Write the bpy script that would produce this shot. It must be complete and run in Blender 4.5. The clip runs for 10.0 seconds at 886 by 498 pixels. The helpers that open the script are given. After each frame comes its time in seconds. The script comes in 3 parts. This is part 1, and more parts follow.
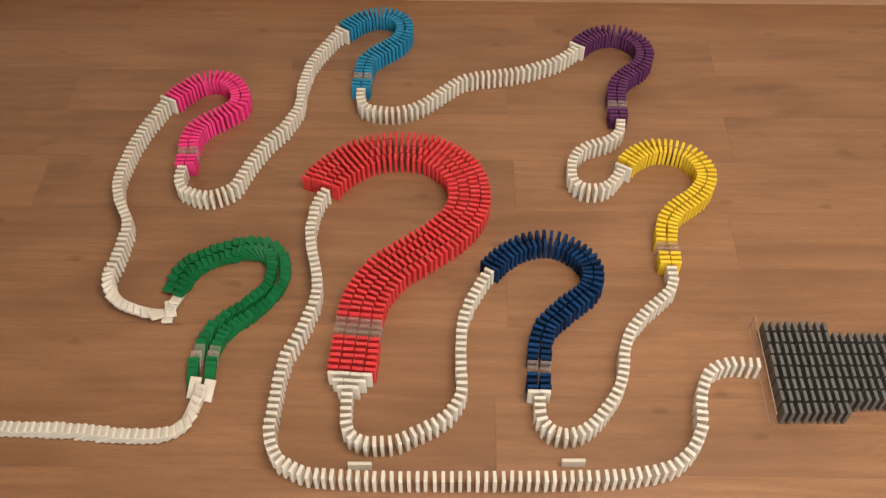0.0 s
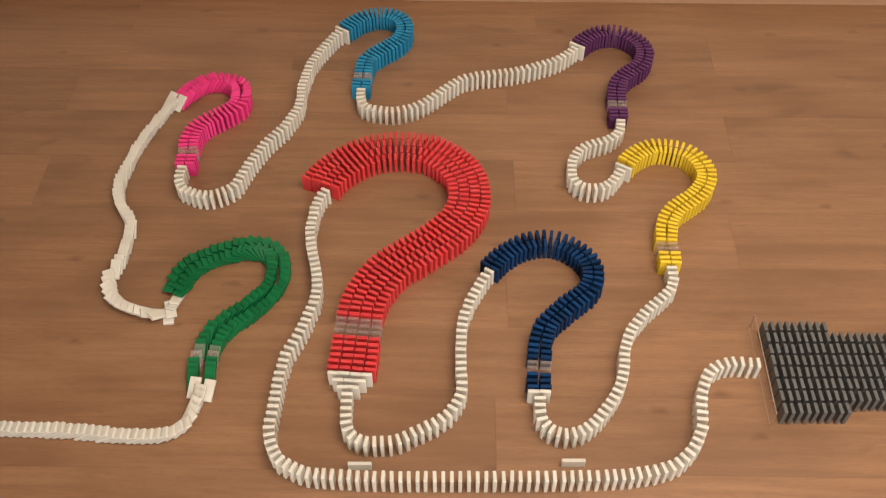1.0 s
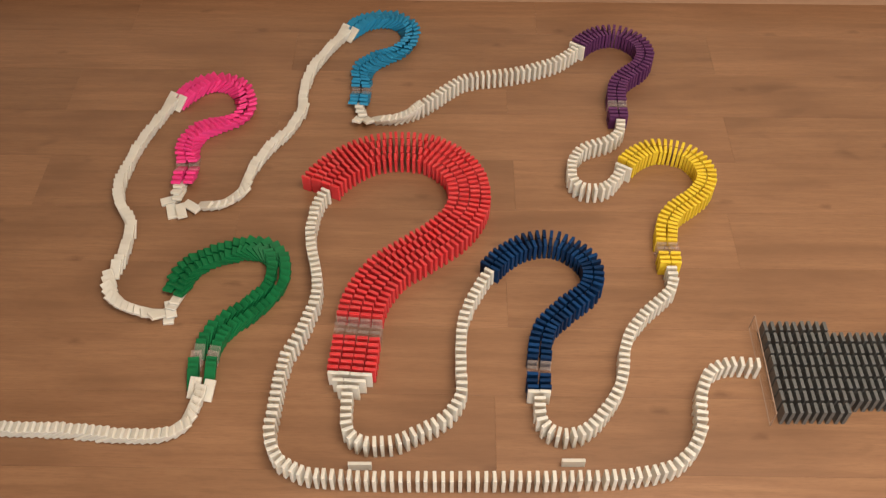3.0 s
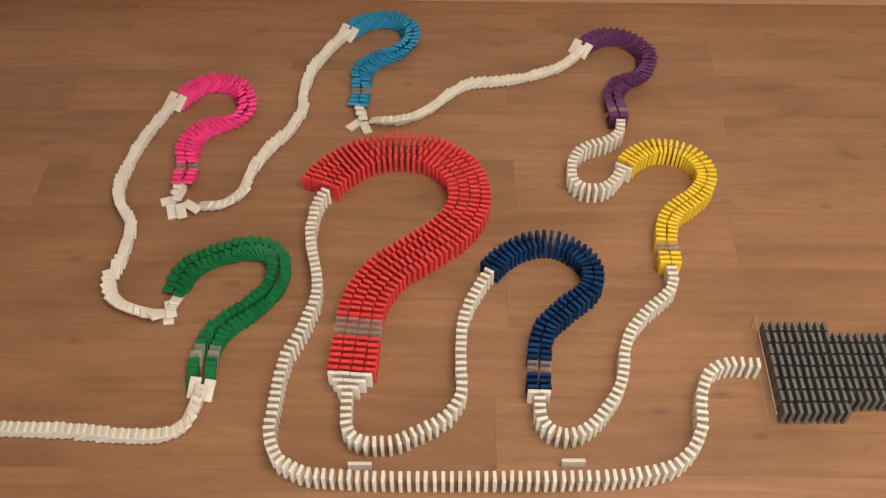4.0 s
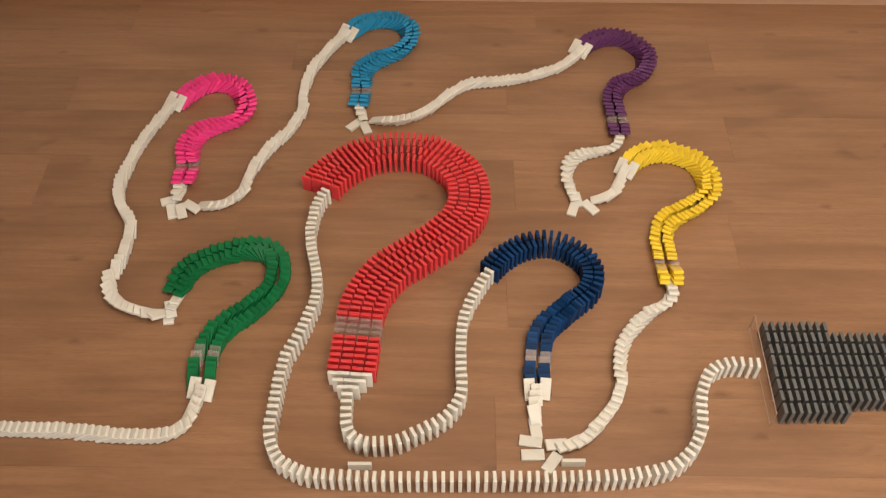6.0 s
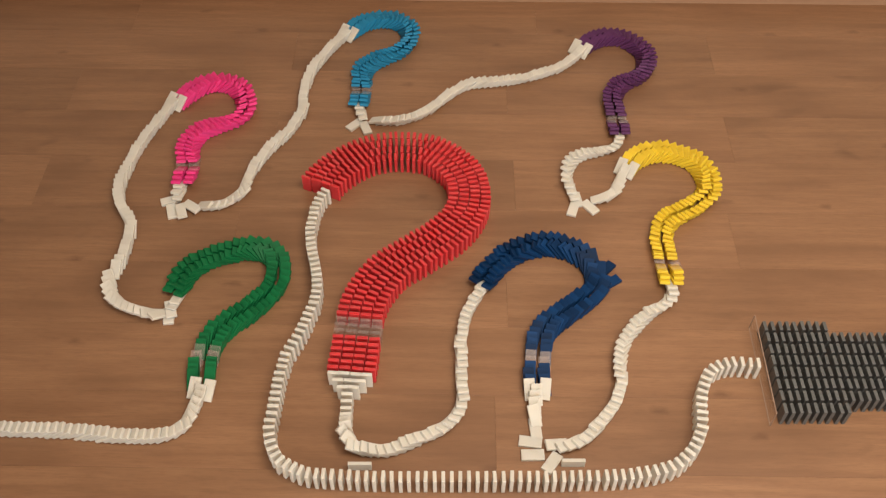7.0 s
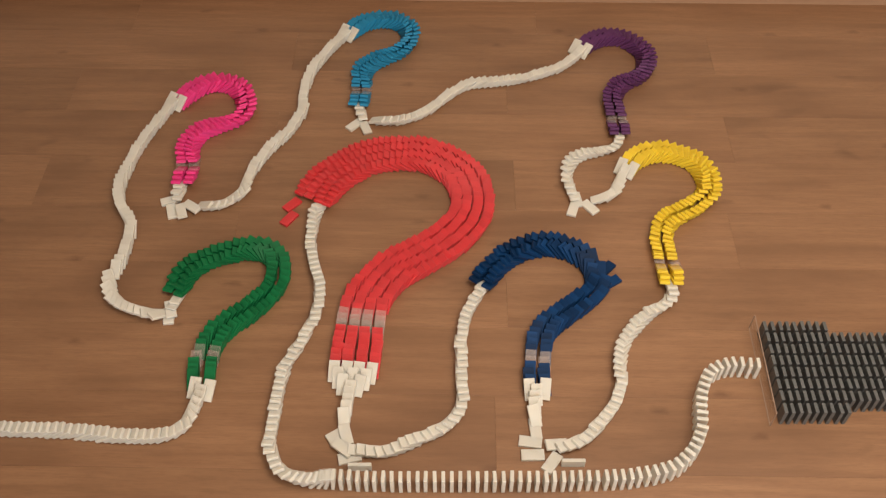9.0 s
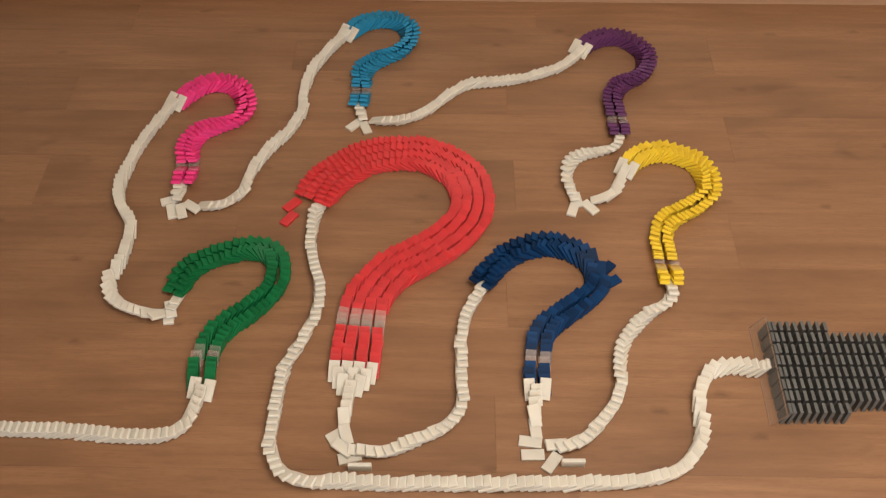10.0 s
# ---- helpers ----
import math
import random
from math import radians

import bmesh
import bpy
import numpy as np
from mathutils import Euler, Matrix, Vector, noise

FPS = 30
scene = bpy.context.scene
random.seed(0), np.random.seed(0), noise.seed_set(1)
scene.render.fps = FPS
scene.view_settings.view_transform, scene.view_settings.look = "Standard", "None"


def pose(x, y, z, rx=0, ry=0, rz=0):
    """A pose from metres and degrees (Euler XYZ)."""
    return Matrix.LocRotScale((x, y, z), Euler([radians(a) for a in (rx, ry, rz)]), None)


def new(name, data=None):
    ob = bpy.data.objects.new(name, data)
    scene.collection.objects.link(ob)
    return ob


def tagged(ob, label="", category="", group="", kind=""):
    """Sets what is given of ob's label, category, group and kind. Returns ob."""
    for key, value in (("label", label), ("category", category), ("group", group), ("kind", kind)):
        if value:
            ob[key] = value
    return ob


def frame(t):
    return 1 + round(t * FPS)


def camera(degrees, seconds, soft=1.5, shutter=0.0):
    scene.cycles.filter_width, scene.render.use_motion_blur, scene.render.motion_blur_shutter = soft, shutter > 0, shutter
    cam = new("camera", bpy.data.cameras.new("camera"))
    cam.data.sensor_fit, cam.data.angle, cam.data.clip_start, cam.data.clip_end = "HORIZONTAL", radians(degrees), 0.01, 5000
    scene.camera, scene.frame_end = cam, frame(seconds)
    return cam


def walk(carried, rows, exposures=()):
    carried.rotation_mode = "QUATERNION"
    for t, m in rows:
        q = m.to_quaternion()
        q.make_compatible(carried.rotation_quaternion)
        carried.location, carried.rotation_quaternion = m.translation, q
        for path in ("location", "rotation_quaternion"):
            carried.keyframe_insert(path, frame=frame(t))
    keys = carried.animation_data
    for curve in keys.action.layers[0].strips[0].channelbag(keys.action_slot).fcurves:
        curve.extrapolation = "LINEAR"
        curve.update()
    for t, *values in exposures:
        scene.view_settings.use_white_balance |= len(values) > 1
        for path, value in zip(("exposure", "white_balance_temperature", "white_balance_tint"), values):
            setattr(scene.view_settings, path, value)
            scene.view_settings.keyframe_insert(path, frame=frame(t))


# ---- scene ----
# ---- camera: stands still, looking down at the floor ----
cam = camera(51.21, 10.0, soft=1.3, shutter=0.4)
EYE = pose(0, 0, 1.750, 39.70, 0, 0.00)
walk(cam, [(0.0, EYE), (10.0, EYE)], [(0.0, 0.0), (2.5, -0.02), (5.0, -0.05), (7.5, -0.12), (8.5, -0.17), (10.0, -0.22)])

# ---- light: a lit ceiling panel, sky through an added opening, and an added front light ----
world = bpy.data.worlds.new("sky")
scene.world = world
world.use_nodes = True
sky = world.node_tree.nodes.new("ShaderNodeTexSky")
sky.sky_type, sky.sun_disc, sky.sun_elevation, sky.sun_rotation = "NISHITA", False, radians(35), radians(200)
back = world.node_tree.nodes["Background"]
back.inputs["Strength"].default_value = 0.1
world.node_tree.links.new(sky.outputs["Color"], back.inputs["Color"])


def area_lamp(name, m, size_x, size_y, watts, colour):
    data = bpy.data.lights.new(name, "AREA")
    data.shape, data.size, data.size_y, data.energy, data.color = "RECTANGLE", size_x, size_y, watts, colour
    ob = new(name, data)
    ob.matrix_world = m
    return ob


area_lamp("ceiling_panel_light", pose(0.90, 0.52, 2.66), 1.5, 1.2, 79, (1.0, 0.87, 0.72))
# unseen lamp added behind the camera to brighten faces turned towards it
area_lamp("window_daylight", pose(0.3, -3.38, 1.5, 90, 0, 0), 2.0, 1.2, 112, (1.0, 0.93, 0.84))

# ---- materials ----


def material(name):
    m = bpy.data.materials.new(name)
    m.use_nodes = True
    nodes, links = m.node_tree.nodes, m.node_tree.links
    return m, nodes, links, nodes["Principled BSDF"]


def plastic(name, colour, rough=0.50, vary=0.10, sheen=0.2, glow_through=0.0):
    """Moulded plastic, more or less translucent: a little lighter or darker from piece to piece, with fine scuffs."""
    m, nodes, links, bsdf = material(name)
    info = nodes.new("ShaderNodeObjectInfo")
    coord = nodes.new("ShaderNodeTexCoord")
    span = nodes.new("ShaderNodeMapRange")
    span.inputs["To Min"].default_value, span.inputs["To Max"].default_value = 1 - vary, 1 + vary
    links.new(info.outputs["Random"], span.inputs["Value"])
    scuff = nodes.new("ShaderNodeTexNoise")
    scuff.inputs["Scale"].default_value, scuff.inputs["Detail"].default_value = 160, 4
    links.new(coord.outputs["Object"], scuff.inputs["Vector"])
    bsdf.inputs["Specular IOR Level"].default_value = sheen
    bsdf.inputs["Subsurface Weight"].default_value = glow_through
    bsdf.inputs["Subsurface Radius"].default_value = (1.0, 0.9, 0.8)
    bsdf.inputs["Subsurface Scale"].default_value = 0.012
    hsv = nodes.new("ShaderNodeHueSaturation")
    hsv.inputs["Color"].default_value = (*colour, 1)
    links.new(span.outputs["Result"], hsv.inputs["Value"])
    links.new(hsv.outputs["Color"], bsdf.inputs["Base Color"])
    gloss = nodes.new("ShaderNodeMapRange")
    gloss.inputs["To Min"].default_value, gloss.inputs["To Max"].default_value = rough - 0.08, rough + 0.1
    links.new(scuff.outputs["Fac"], gloss.inputs["Value"])
    links.new(gloss.outputs["Result"], bsdf.inputs["Roughness"])
    bump = nodes.new("ShaderNodeBump")
    bump.inputs["Strength"].default_value, bump.inputs["Distance"].default_value = 0.08, 0.0004
    links.new(scuff.outputs["Fac"], bump.inputs["Height"])
    links.new(bump.outputs["Normal"], bsdf.inputs["Normal"])
    return m


PLASTIC = {
    "white": plastic("white_plastic", (0.63, 0.61, 0.555), 0.5, 0.05, 0.12, 0.9),
    "green": plastic("green_plastic", (0.006, 0.130, 0.044), 0.5, 0.14, 0.15),
    "pink": plastic("pink_plastic", (0.75, 0.05, 0.24), 0.5, 0.10, 0.2, 0.4),
    "sky blue": plastic("sky_blue_plastic", (0.020, 0.215, 0.40)),
    "purple": plastic("purple_plastic", (0.10, 0.03, 0.105)),
    "yellow": plastic("yellow_plastic", (0.71, 0.51, 0.04), 0.5, 0.08, 0.2, 0.5),
    "navy blue": plastic("navy_plastic", (0.0040, 0.029, 0.096), 0.5, 0.38, 0.12),
    "red": plastic("red_plastic", (0.58, 0.049, 0.056), 0.5, 0.08, 0.2, 1.0),
    "dark grey": plastic("dark_grey_plastic", (0.096, 0.100, 0.101), 0.45, 0.1, 0.5),
}


def clear_plastic(name, tint, see_through, body, rough=0.2, sheen=0.4):
    """Thin clear plastic: most light goes straight through each face, the rest meets a glossy, faintly milky surface."""
    m, nodes, links, bsdf = material(name)
    bsdf.inputs["Base Color"].default_value = body
    bsdf.inputs["Specular IOR Level"].default_value = sheen
    bsdf.inputs["Roughness"].default_value = rough
    pane, mix = nodes.new("ShaderNodeBsdfTransparent"), nodes.new("ShaderNodeMixShader")
    pane.inputs["Color"].default_value = tint
    mix.inputs["Fac"].default_value = see_through
    links.new(bsdf.outputs["BSDF"], mix.inputs[1])
    links.new(pane.outputs["BSDF"], mix.inputs[2])
    links.new(mix.outputs["Shader"], nodes["Material Output"].inputs["Surface"])
    return m


PLASTIC["clear"] = clear_plastic("clear_plastic", (0.96, 0.93, 0.92, 1), 0.85, (0.78, 0.68, 0.64, 1), 0.25)
ACRYLIC = clear_plastic("acrylic", (0.99, 0.985, 0.98, 1), 0.95, (0.60, 0.56, 0.52, 1), 0.1)


def oak(name, colour_a, colour_b, colour_c):
    """Oak-look plank: long grain, broad colour clouds and small knots, different from plank to plank."""
    m, nodes, links, bsdf = material(name)
    coord, info = nodes.new("ShaderNodeTexCoord"), nodes.new("ShaderNodeObjectInfo")
    shift = nodes.new("ShaderNodeVectorMath")
    shift.operation = "MULTIPLY_ADD"
    links.new(info.outputs["Random"], shift.inputs[0])
    shift.inputs[1].default_value = (17.0, 31.0, 5.0)
    links.new(coord.outputs["Object"], shift.inputs[2])

    def grain(scale, stretch, detail, rough=0.55, distortion=0.0):
        mapping = nodes.new("ShaderNodeMapping")
        mapping.inputs["Scale"].default_value = stretch
        tex = nodes.new("ShaderNodeTexNoise")
        tex.inputs["Scale"].default_value, tex.inputs["Detail"].default_value = scale, detail
        tex.inputs["Roughness"].default_value, tex.inputs["Distortion"].default_value = rough, distortion
        links.new(shift.outputs["Vector"], mapping.inputs["Vector"])
        links.new(mapping.outputs["Vector"], tex.inputs["Vector"])
        return tex.outputs["Fac"]

    cloud = grain(2.2, (0.9, 3.2, 1.0), 2, 0.5, 0.4)
    knot = grain(5.5, (0.8, 2.4, 1.0), 2, 0.4, 0.8)
    broad = grain(4.2, (0.45, 7.5, 1.0), 4, 0.6, 0.8)
    streak = grain(9.0, (0.7, 12.0, 1.0), 5, 0.65, 0.3)
    fine = grain(60.0, (0.5, 5.0, 1.0), 4, 0.7)

    def blend(fac, a, b):
        mix = nodes.new("ShaderNodeMix")
        mix.data_type = "RGBA"
        links.new(fac, mix.inputs["Factor"])
        for socket, value in ((mix.inputs["A"], a), (mix.inputs["B"], b)):
            if isinstance(value, tuple):
                socket.default_value = (*value, 1)
            else:
                links.new(value, socket)
        return mix.outputs["Result"]

    def stretch(fac, low, high, to=1.0):
        r = nodes.new("ShaderNodeMapRange")
        r.inputs["From Min"].default_value, r.inputs["From Max"].default_value, r.inputs["To Max"].default_value = low, high, to
        links.new(fac, r.inputs["Value"])
        return r.outputs["Result"]

    base = blend(stretch(broad, 0.32, 0.66), colour_a, colour_b)
    base = blend(stretch(cloud, 0.46, 0.72, 0.70), base, colour_c)
    base = blend(stretch(streak, 0.52, 0.80, 0.45), base, colour_c)
    base = blend(stretch(fine, 0.46, 0.78, 0.60), base, colour_c)
    # arched growth rings
    squeezed = nodes.new("ShaderNodeMapping")
    squeezed.inputs["Scale"].default_value = (0.10, 1.0, 1.0)
    links.new(shift.outputs["Vector"], squeezed.inputs["Vector"])
    rings = nodes.new("ShaderNodeTexWave")
    rings.bands_direction = "Y"
    for socket, value in (("Scale", 7.0), ("Distortion", 8.0), ("Detail", 3.0), ("Detail Scale", 2.2)):
        rings.inputs[socket].default_value = value
    links.new(squeezed.outputs["Vector"], rings.inputs["Vector"])
    base = blend(stretch(rings.outputs["Fac"], 0.55, 1.0, 0.20), base, colour_c)
    base = blend(stretch(knot, 0.66, 0.84, 0.45), base, (0.10, 0.045, 0.021))
    # small dark knots, in a few places on some planks
    stretched = nodes.new("ShaderNodeMapping")
    stretched.inputs["Scale"].default_value = (1.0, 2.1, 1.0)
    links.new(shift.outputs["Vector"], stretched.inputs["Vector"])
    ragged = nodes.new("ShaderNodeTexNoise")
    ragged.inputs["Scale"].default_value, ragged.inputs["Detail"].default_value = 38.0, 3
    links.new(stretched.outputs["Vector"], ragged.inputs["Vector"])
    warped = nodes.new("ShaderNodeVectorMath")
    warped.operation = "MULTIPLY_ADD"
    warped.inputs[1].default_value = (0.05, 0.03, 0.0)
    links.new(ragged.outputs["Color"], warped.inputs[0])
    links.new(stretched.outputs["Vector"], warped.inputs[2])
    cells = nodes.new("ShaderNodeTexVoronoi")
    cells.voronoi_dimensions = "2D"
    cells.inputs["Scale"].default_value = 4.5
    links.new(warped.outputs["Vector"], cells.inputs["Vector"])
    channel = nodes.new("ShaderNodeSeparateColor")
    links.new(cells.outputs["Color"], channel.inputs["Color"])
    some = nodes.new("ShaderNodeMath")
    some.operation, some.inputs[1].default_value = "GREATER_THAN", 0.76
    links.new(channel.outputs["Red"], some.inputs[0])
    spot = nodes.new("ShaderNodeMapRange")
    spot.inputs["From Min"].default_value, spot.inputs["From Max"].default_value = 0.0, 0.12
    spot.inputs["To Min"].default_value, spot.inputs["To Max"].default_value = 0.46, 0.0
    links.new(cells.outputs["Distance"], spot.inputs["Value"])
    both = nodes.new("ShaderNodeMath")
    both.operation = "MULTIPLY"
    links.new(some.outputs["Value"], both.inputs[0])
    links.new(spot.outputs["Result"], both.inputs[1])
    base = blend(both.outputs["Value"], base, (0.085, 0.036, 0.017))
    hsv = nodes.new("ShaderNodeHueSaturation")
    links.new(info.outputs["Color"], hsv.inputs["Value"])
    links.new(base, hsv.inputs["Color"])
    links.new(hsv.outputs["Color"], bsdf.inputs["Base Color"])
    bsdf.inputs["Roughness"].default_value = 0.42
    bump = nodes.new("ShaderNodeBump")
    bump.inputs["Strength"].default_value, bump.inputs["Distance"].default_value = 0.15, 0.0006
    links.new(fine, bump.inputs["Height"])
    links.new(bump.outputs["Normal"], bsdf.inputs["Normal"])
    return m


OAK = oak("oak_laminate", (0.300, 0.158, 0.083), (0.240, 0.123, 0.063), (0.165, 0.081, 0.041))


def plain(name, colour, rough=0.8, scale=30.0, relief=0.1):
    m, nodes, links, bsdf = material(name)
    tex = nodes.new("ShaderNodeTexNoise")
    tex.inputs["Scale"].default_value, tex.inputs["Detail"].default_value = scale, 6
    ramp = nodes.new("ShaderNodeMapRange")
    ramp.inputs["To Min"].default_value, ramp.inputs["To Max"].default_value = 0.94, 1.06
    links.new(tex.outputs["Fac"], ramp.inputs["Value"])
    hsv = nodes.new("ShaderNodeHueSaturation")
    hsv.inputs["Color"].default_value = (*colour, 1)
    links.new(ramp.outputs["Result"], hsv.inputs["Value"])
    links.new(hsv.outputs["Color"], bsdf.inputs["Base Color"])
    bsdf.inputs["Roughness"].default_value = rough
    bump = nodes.new("ShaderNodeBump")
    bump.inputs["Strength"].default_value, bump.inputs["Distance"].default_value = relief, 0.001
    links.new(tex.outputs["Fac"], bump.inputs["Height"])
    links.new(bump.outputs["Normal"], bsdf.inputs["Normal"])
    return m


# light piped to the acrylic sheet's rim, put into a matt colour
EDGE_GLOW = plain("edge_glow_paint", (0.27, 0.18, 0.13), 0.5, 400.0)
WALL_PAINT = plain("wall_paint", (0.62, 0.57, 0.50))
CEILING_PAINT = plain("ceiling_paint", (0.82, 0.80, 0.76))
TRIM_PAINT = plain("trim_paint", (0.36, 0.22, 0.14), 0.5)
SCREED = plain("screed", (0.03, 0.018, 0.010), 0.9)


def box(bm, x0, x1, y0, y1, z0, z1):
    m = Matrix.LocRotScale(((x0 + x1) / 2, (y0 + y1) / 2, (z0 + z1) / 2), None, (x1 - x0, y1 - y0, z1 - z0))
    return bmesh.ops.create_cube(bm, size=1, matrix=m)["verts"]


def mesh_of(name, bm, mat):
    data = bpy.data.meshes.new(name)
    bm.to_mesh(data)
    bm.free()
    data.materials.append(mat)
    return data


def part(name, bm, mat, parent=None, label=""):
    ob = new(name, mesh_of(name, bm, mat))
    ob.parent = parent
    return tagged(ob, label)


# ---- the room, whose walls run along the planks ----
SKEW = -0.9


def room_part(name, bm, mat):
    ob = part(name, bm, mat)
    ob.matrix_world = pose(0, 0, 0, 0, 0, SKEW)
    return ob


X0, X1, Y0, Y1, TOP = -3.6, 3.6, -3.4, 2.487, 2.7

bm = bmesh.new()
box(bm, X0, X1, Y0, Y1, -0.06, -0.010)
floor = tagged(room_part("floor", bm, SCREED), "oak laminate floor of long planks", "floor", kind="structure")

for name, (x0, x1, y0, y1) in {
    "wall_north": (X0 - 0.12, X1 + 0.12, Y1, Y1 + 0.12),
    "wall_west": (X0 - 0.12, X0, Y0, Y1),
    "wall_east": (X1, X1 + 0.12, Y0, Y1),
}.items():
    bm = bmesh.new()
    box(bm, x0, x1, y0, y1, -0.06, TOP)
    tagged(room_part(name, bm, WALL_PAINT), "plain off-white painted room wall", "wall", kind="structure")
# out of view; the opening is added to let sky light in
bm = bmesh.new()
box(bm, X0 - 0.12, -0.7, Y0 - 0.12, Y0, -0.06, TOP)
box(bm, 1.3, X1 + 0.12, Y0 - 0.12, Y0, -0.06, TOP)
box(bm, -0.7, 1.3, Y0 - 0.12, Y0, -0.06, 0.9)
box(bm, -0.7, 1.3, Y0 - 0.12, Y0, 2.1, TOP)
tagged(room_part("wall_south", bm, WALL_PAINT), "unseen off-white painted wall with an added opening", "wall", kind="structure")
bm = bmesh.new()
box(bm, X0 - 0.12, X1 + 0.12, Y0 - 0.12, Y1 + 0.12, TOP, TOP + 0.1)
tagged(room_part("ceiling", bm, CEILING_PAINT), "plain white painted ceiling", "ceiling", kind="structure")
bm = bmesh.new()
box(bm, X0, X1, Y1 - 0.014, Y1 - 0.001, 0.0, 0.08)
tagged(room_part("baseboard", bm, TRIM_PAINT), "wood-coloured baseboard along the floor's edge", "baseboard", kind="structure")

# ---- the domino run ----
WIDE, THICK, TALL = 0.0240, 0.0075, 0.0480


def domino_mesh(colour):
    """A domino with softened edges; its origin is the middle of its front foot edge, about which it topples."""
    bm = bmesh.new()
    box(bm, -WIDE / 2, WIDE / 2, -THICK, 0, 0, TALL)
    bmesh.ops.bevel(bm, geom=bm.edges[:], offset=0.0005, segments=2, affect="EDGES", profile=0.5)
    for f in bm.faces:
        f.smooth = f.calc_area() < 3e-5
    return mesh_of("domino", bm, PLASTIC[colour])


DOMINO = {c: domino_mesh(c) for c in PLASTIC}

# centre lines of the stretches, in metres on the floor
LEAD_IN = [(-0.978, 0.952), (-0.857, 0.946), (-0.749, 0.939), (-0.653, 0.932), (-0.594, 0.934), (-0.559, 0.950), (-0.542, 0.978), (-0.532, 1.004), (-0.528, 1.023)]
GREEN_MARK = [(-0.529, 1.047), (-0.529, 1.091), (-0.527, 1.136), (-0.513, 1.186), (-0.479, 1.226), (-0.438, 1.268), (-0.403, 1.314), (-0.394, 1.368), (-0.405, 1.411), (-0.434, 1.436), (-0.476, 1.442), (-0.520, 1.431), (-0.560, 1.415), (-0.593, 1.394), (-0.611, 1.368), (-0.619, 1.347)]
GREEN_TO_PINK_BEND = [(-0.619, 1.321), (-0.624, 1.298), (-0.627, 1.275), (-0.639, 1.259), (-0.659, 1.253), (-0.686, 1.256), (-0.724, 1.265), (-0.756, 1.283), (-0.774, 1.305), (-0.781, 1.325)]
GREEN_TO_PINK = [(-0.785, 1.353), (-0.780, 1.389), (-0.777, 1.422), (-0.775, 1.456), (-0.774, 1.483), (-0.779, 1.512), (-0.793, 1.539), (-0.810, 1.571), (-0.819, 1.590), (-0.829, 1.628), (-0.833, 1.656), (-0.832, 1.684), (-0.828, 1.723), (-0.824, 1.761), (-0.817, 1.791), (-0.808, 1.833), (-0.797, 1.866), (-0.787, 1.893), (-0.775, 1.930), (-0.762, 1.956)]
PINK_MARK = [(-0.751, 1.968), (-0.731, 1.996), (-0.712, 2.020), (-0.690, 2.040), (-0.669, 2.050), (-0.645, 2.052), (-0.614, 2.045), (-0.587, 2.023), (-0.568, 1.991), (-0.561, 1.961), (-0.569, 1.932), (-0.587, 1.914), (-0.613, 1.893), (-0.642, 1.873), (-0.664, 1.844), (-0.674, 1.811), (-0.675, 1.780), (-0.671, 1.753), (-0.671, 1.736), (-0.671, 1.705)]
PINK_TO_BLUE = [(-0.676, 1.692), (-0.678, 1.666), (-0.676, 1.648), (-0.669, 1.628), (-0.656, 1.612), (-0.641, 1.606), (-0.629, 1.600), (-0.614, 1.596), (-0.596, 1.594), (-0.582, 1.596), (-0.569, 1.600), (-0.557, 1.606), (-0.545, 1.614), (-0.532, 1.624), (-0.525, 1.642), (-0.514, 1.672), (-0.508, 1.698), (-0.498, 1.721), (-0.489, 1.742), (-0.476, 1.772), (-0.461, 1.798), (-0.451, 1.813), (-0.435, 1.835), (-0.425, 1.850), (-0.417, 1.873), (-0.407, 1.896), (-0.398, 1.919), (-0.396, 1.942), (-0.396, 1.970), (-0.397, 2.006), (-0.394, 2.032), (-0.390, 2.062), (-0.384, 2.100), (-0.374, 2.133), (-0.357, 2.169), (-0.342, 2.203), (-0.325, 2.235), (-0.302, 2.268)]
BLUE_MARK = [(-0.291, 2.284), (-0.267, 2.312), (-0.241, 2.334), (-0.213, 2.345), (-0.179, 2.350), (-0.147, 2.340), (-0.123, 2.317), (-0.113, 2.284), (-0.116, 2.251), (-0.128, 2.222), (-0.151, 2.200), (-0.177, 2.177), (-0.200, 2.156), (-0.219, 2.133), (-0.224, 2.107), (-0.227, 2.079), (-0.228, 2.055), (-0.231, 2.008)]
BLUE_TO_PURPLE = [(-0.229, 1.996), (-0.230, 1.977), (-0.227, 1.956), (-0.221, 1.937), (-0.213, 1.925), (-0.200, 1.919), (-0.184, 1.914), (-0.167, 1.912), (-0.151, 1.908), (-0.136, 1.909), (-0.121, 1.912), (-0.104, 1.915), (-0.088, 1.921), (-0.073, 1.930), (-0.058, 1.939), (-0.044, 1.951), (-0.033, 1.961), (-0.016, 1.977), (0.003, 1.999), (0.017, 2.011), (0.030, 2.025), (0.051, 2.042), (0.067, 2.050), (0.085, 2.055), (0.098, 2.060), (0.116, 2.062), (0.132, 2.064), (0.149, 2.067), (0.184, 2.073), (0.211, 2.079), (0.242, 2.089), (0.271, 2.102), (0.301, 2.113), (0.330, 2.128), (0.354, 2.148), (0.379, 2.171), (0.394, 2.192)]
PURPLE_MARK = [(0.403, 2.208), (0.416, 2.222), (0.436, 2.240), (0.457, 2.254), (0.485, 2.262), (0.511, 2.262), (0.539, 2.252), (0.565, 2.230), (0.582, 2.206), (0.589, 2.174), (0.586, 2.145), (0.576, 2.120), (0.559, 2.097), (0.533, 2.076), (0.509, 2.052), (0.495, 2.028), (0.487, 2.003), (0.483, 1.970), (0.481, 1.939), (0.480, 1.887)]
